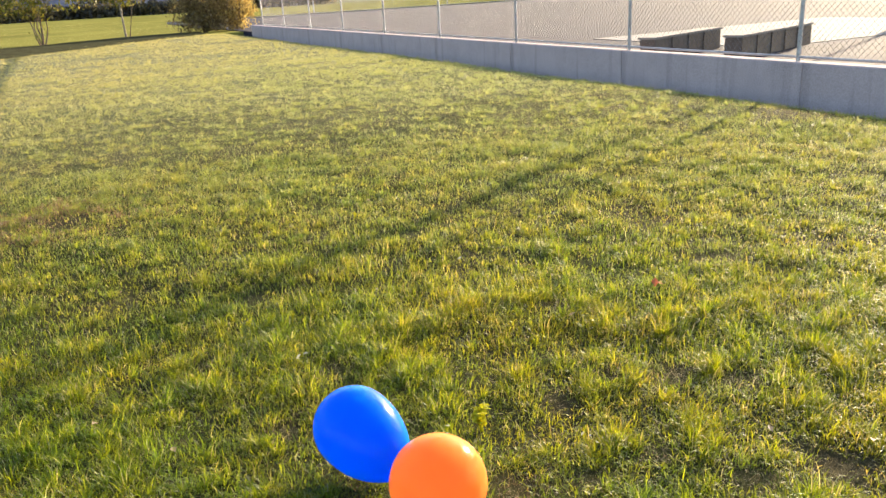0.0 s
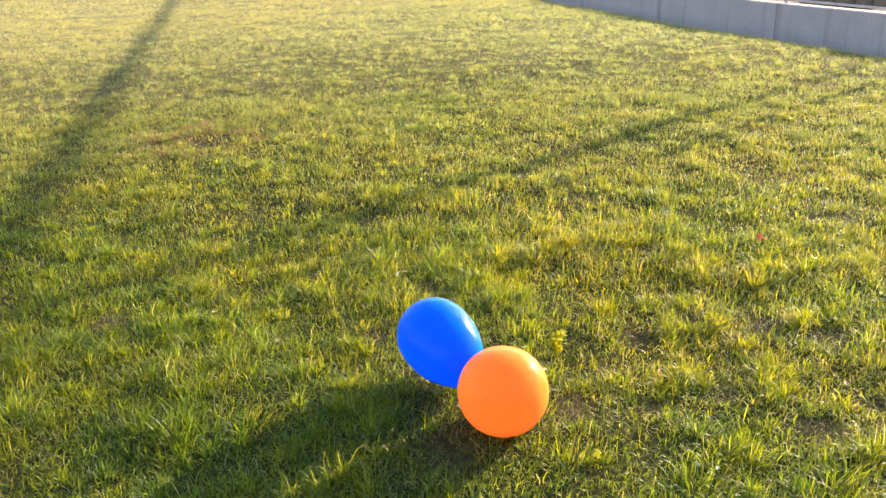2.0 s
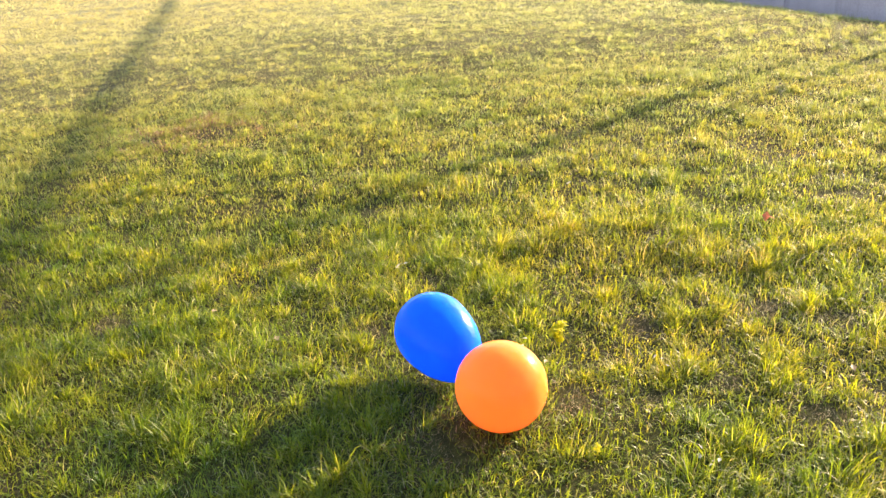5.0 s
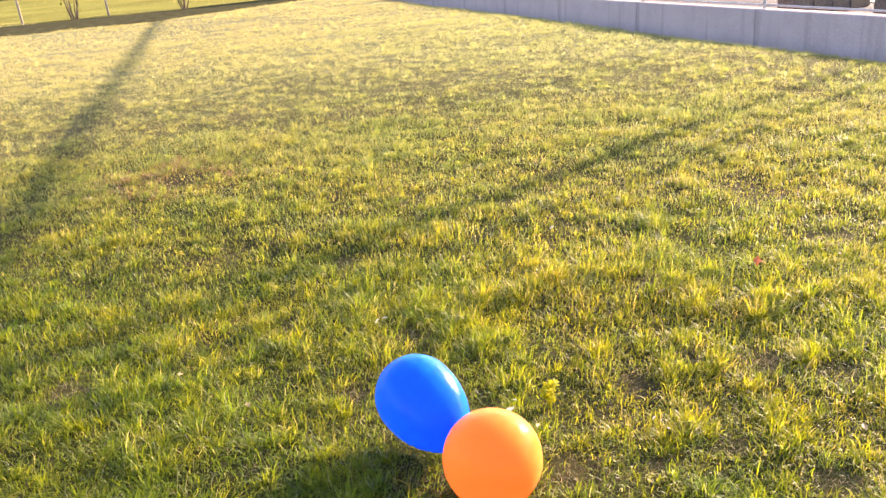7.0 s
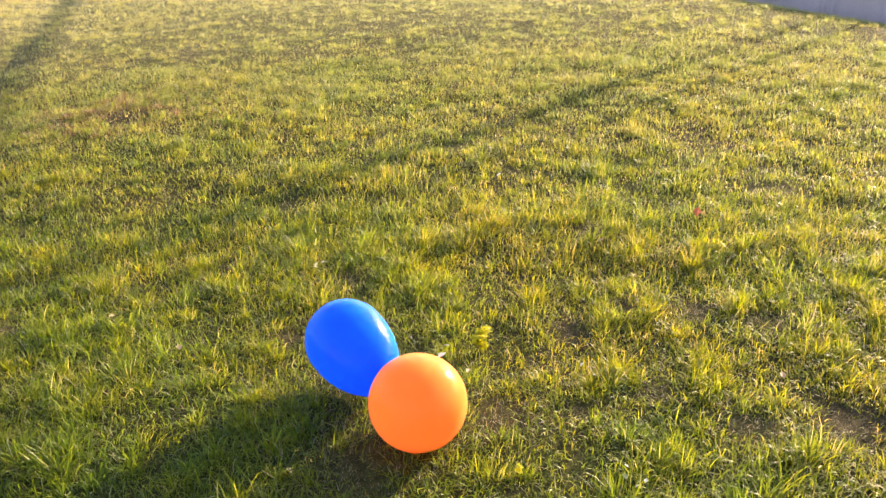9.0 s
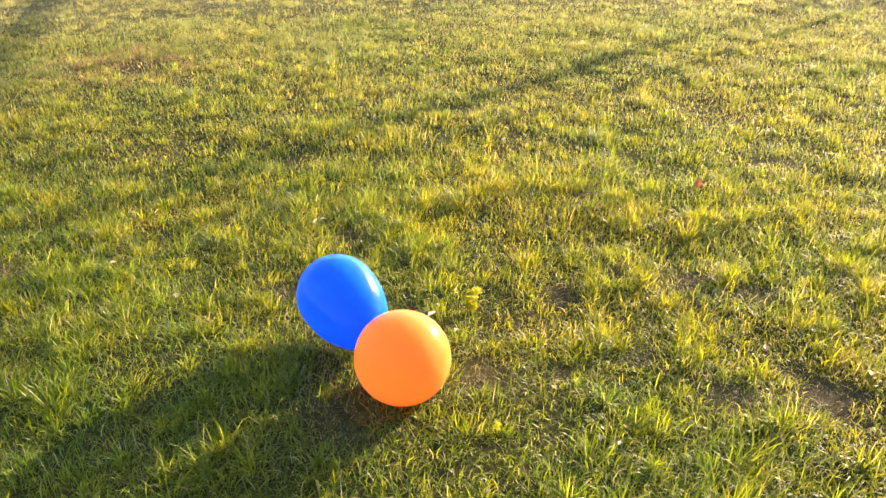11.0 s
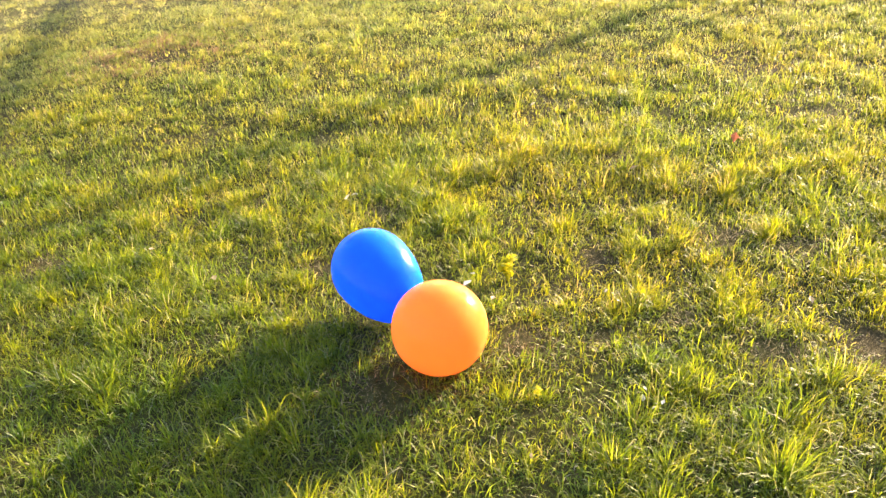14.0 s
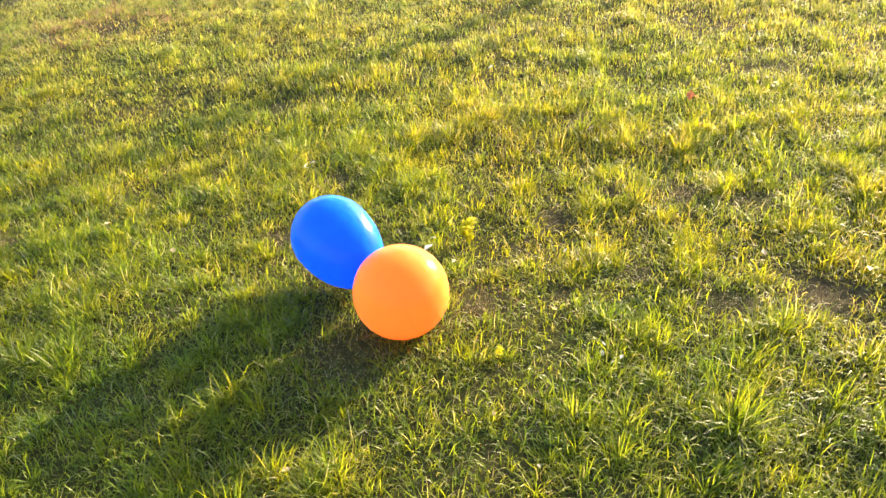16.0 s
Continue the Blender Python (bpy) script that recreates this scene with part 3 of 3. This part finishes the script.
for i, (x, y, s, k) in enumerate(((0.43, 3.00, 0.026, 3), (0.68, 2.23, 0.036, 2), (0.92, 1.46, 0.017, 6), (1.07, 1.93, 0.016, 4), (1.52, 3.72, 0.022, 2))):
    litter(on_lawn(x, y, 0.035), s, WHITE_PETAL, "pale petals caught in the grass", "petal", 100 + i, k)
rng = np.random.default_rng(5)
for i in range(36):
    x, y = rng.uniform(-1.2, 3.2), rng.uniform(1.2, 5.5)
    litter(on_lawn(x, y, 0.03), rng.uniform(0.018, 0.036), DRY_LEAF, "small pale brown dry leaf in the grass", "leaf", 120 + i)


# ---- the grass ----
# worn spots where soil and thatch show, as x, y, radius
BARE = ((1.61, 2.13, 0.13), (1.80, 2.00, 0.10), (0.71, 1.84, 0.12), (-0.35, 6.1, 0.22), (1.50, 4.38, 0.13), (0.43, 3.86, 0.12), (2.71, 2.99, 0.16),
        (1.61, 2.94, 0.10), (0.08, 3.22, 0.08), (1.36, 1.54, 0.10), (1.15, 2.24, 0.09), (2.06, 3.34, 0.10), (1.62, 1.46, 0.13), (0.28, 1.80, 0.16),
        (-0.77, 2.98, 0.10), (0.52, 2.89, 0.08), (1.41, 2.29, 0.07), (0.22, 2.52, 0.10), (1.22, 1.77, 0.07), (0.95, 1.78, 0.06))
# tall bright tufts, as x, y
TALL = ((0.42, 3.46), (1.14, 2.47), (-0.06, 2.33), (1.10, 1.53), (1.33, 1.74), (1.77, 2.12), (-0.05, 1.73), (-0.05, 3.27), (1.14, 1.93), (0.96, 3.74),
        (-0.53, 2.14), (2.19, 2.06), (1.31, 2.26), (-0.45, 2.89))
FOCUS = (0.2, -1.2)


def around(x, y):
    """Distance from FOCUS, and how far a place lies inside the stretch of lawn in front of it (0 to 1)."""
    dx, dy = x - FOCUS[0], y - FOCUS[1]
    th = np.degrees(np.arctan2(dx, dy))
    return np.hypot(dx, dy), ease((th + 34) / 9) * ease((66 - th) / 9)


def ring(r0, r1, r2, r3):
    """Weight of a ring of the front lawn that fades in from r0 to r1 and out from r2 to r3."""
    def weight(x, y):
        r, front = around(x, y)
        return front * ease((r - r0) / (r1 - r0)) * ease((r3 - r) / (r3 - r2))
    return weight


def outside(x, y):
    r, front = around(x, y)
    return np.maximum(1 - front, ease((2.0 - r) / 0.4)) * ease((24 - r) / 6)


def thatch_near(x, y):
    spots = np.full(x.shape, 0.14)
    for bx, by, br in BARE:
        spots = np.maximum(spots, np.exp(-((x - bx) ** 2 + (y - by) ** 2) / br ** 2 * 0.8))
    return spots * ring(1.7, 2.0, 4.2, 5.2)(x, y)


def round_patch(cx, cy, rad):
    return lambda x, y: np.exp(-(((x - cx) / rad) ** 2 + ((y - cy) / rad) ** 2) * 1.6)


def grass(name, lo, hi, per_m2, length, width, seed, material, label, weight=None, flat=0.45, tufts=40.0, gathered=0.55, bends=2, worn_out=True):
    """Arching blades over a part of the lawn, many of them gathered in tufts that spread outwards. bends: 3 or 2 joints a blade
    where the grass is near, 1 for plain triangles far off."""
    rng = np.random.default_rng(seed)
    area = (hi[0] - lo[0]) * (hi[1] - lo[1])
    n = int(area * per_m2)
    x, y = rng.uniform(lo[0], hi[0], n), rng.uniform(lo[1], hi[1], n)
    az = rng.random(n) * math.tau
    grow = np.full(n, 0.82)
    lean = np.where(rng.random(n) < flat, rng.uniform(0.85, 1.5, n), np.abs(rng.normal(0.6, 0.35, n)))
    if tufts:
        k = max(4, int(area * tufts))
        cx, cy = rng.uniform(lo[0], hi[0], k), rng.uniform(lo[1], hi[1], k)
        big = np.exp(np.clip(rng.normal(0, 0.30, k), -0.6, 0.5))
        for q, (tx, ty) in enumerate(TALL):
            if lo[0] < tx < hi[0] and lo[1] < ty < hi[1] and bends == 3:
                at = slice(q * 3, q * 3 + 3)
                cx[at], cy[at], big[at] = tx + rng.normal(0, 0.03, 3), ty + rng.normal(0, 0.03, 3), 1.1
        mine = rng.integers(0, k, n)
        inside = rng.random(n) < gathered
        out = np.abs(rng.normal(0, 1.0, n))
        a = rng.random(n) * math.tau
        r = 0.046 * out * big[mine]
        x, y = np.where(inside, cx[mine] + np.cos(a) * r, x), np.where(inside, cy[mine] + np.sin(a) * r, y)
        side = rng.random(k) * math.tau
        ox, oy = np.cos(a) + 0.7 * np.cos(side[mine]), np.sin(a) + 0.7 * np.sin(side[mine])
        az = np.where(inside, np.arctan2(oy, ox) + rng.normal(0, 0.45, n), az)
        lean = np.where(inside, np.clip(0.66 + 0.36 * out + rng.normal(0, 0.32, n), 0.05, 1.55), lean)
        grow = np.where(inside, 0.98 * big[mine] ** 0.6, grow)
    thick = field(x, y, 0.19, 3.0) * 0.55 + field(x, y, 0.6, 9.0) * 0.45
    thick = np.clip((thick - 0.5) * 1.5 + 0.5, 0, 1)
    chance = np.clip(0.60 + 0.5 * thick, 0, 1)
    if weight:
        chance = chance * weight(x, y)
    for bx, by, br in BARE if worn_out else ():
        d = np.hypot(x - bx, (y - by)) / (br * (0.7 + 0.7 * field(x, y, 0.07, 2.0)))
        worn = np.clip(d * 1.1 - 0.25, 0.10, 1)
        chance = chance * worn
        grow = grow * (0.55 + 0.45 * worn)
    keep = (rng.random(n) < chance) & (x < WALL_X0 + WALL_SLOPE * y - 0.02)
    x, y, az, grow, thick, lean = x[keep], y[keep], az[keep], grow[keep], thick[keep], lean[keep]
    n = len(x)
    z = lift(x, y) - 0.004
    ln = length * grow * (0.74 + 0.40 * thick) * np.exp(np.clip(rng.normal(0, 0.27, n), -0.7, 0.5))
    w = width * (0.65 + 0.7 * rng.random(n)) * 0.5
    turn = rng.normal(0, 0.35, n)
    face = az + math.pi / 2 + rng.normal(0, 0.55, n)
    wx, wy = np.cos(face) * w, np.sin(face) * w
    joints = max(bends, 2)
    rows = [(x - wx, y - wy, z), (x + wx, y + wy, z)]
    px, py, pz = x, y, z
    for q in range(joints):
        angle = np.clip(lean * (0.35 + 1.3 * q / (joints - 1)), 0, 2.0)
        heading = az + turn * q
        px, py = px + np.cos(heading) * np.sin(angle) * ln / joints, py + np.sin(heading) * np.sin(angle) * ln / joints
        pz = np.maximum(pz + np.cos(angle) * ln / joints, z + 0.006)
        if q == joints - 1:
            rows.append((px, py, pz))
        elif bends > 1:
            f = 0.92 - 0.25 * q
            rows += [(px + wx * f, py + wy * f, pz), (px - wx * f, py - wy * f, pz)]
    co = np.stack([np.stack(q, 1) for q in rows], 1).astype(np.float32)
    kv = len(rows)
    corner, first = {1: ([0, 1, 2], [0]), 2: ([0, 1, 2, 3, 3, 2, 4], [0, 4]), 3: ([0, 1, 2, 3, 3, 2, 4, 5, 5, 4, 6], [0, 4, 8])}[bends]
    me = bpy.data.meshes.new(name)
    me.vertices.add(n * kv)
    me.vertices.foreach_set("co", co.ravel())
    loops = (np.arange(n, dtype=np.int32)[:, None] * kv + np.array(corner, np.int32)).ravel()
    me.loops.add(len(loops))
    me.loops.foreach_set("vertex_index", loops)
    starts = (np.arange(n, dtype=np.int32)[:, None] * len(corner) + np.array(first, np.int32)).ravel()
    me.polygons.add(len(starts))
    me.polygons.foreach_set("loop_start", starts)
    me.update(calc_edges=True)
    me.validate()
    me.materials.append(material)
    ob = new(name, me)
    return tagged(ob, label, "grass", kind="stuff")


TURF = "short uneven green grass with straw-coloured blades"
FAR_TURF = "short sunlit grass along the concrete wall"
STRAW = "dead straw-coloured thatch lying between the grass"
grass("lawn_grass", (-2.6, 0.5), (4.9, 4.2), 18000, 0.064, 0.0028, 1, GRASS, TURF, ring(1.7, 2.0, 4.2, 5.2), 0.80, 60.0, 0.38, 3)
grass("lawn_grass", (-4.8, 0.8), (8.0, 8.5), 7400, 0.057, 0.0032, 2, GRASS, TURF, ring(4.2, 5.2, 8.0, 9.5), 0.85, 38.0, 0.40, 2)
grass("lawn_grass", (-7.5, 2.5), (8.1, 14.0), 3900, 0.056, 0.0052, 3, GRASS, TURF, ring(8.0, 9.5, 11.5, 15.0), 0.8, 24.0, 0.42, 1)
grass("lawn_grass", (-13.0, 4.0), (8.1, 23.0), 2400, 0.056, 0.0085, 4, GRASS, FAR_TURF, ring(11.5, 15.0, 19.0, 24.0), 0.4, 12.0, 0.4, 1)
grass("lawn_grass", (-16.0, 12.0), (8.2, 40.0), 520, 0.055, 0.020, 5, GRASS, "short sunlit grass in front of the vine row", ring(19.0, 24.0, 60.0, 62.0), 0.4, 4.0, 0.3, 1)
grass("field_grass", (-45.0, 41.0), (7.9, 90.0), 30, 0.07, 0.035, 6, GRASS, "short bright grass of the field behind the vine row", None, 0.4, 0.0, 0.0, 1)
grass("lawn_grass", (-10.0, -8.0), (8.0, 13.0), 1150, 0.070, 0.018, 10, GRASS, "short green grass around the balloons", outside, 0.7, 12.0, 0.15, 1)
grass("lawn_thatch", (-2.6, 0.5), (4.9, 4.2), 24000, 0.044, 0.0026, 7, THATCH, STRAW, thatch_near, 0.95, 0.0, 0.0, 1, False)
grass("lawn_thatch", (-4.8, 0.8), (8.1, 14.0), 1300, 0.045, 0.0045, 8, THATCH, STRAW, ring(4.2, 5.2, 11.5, 15.0), 0.95, 0.0, 0.0, 1)
grass("brown_patch", (-1.6, 4.9), (0.9, 7.4), 5500, 0.05, 0.0042, 9, BROWN_THATCH, "reddish brown patch of dead grass in the lawn", round_patch(-0.42, 6.2, 0.62), 0.6, 12.0, 0.3, 2)
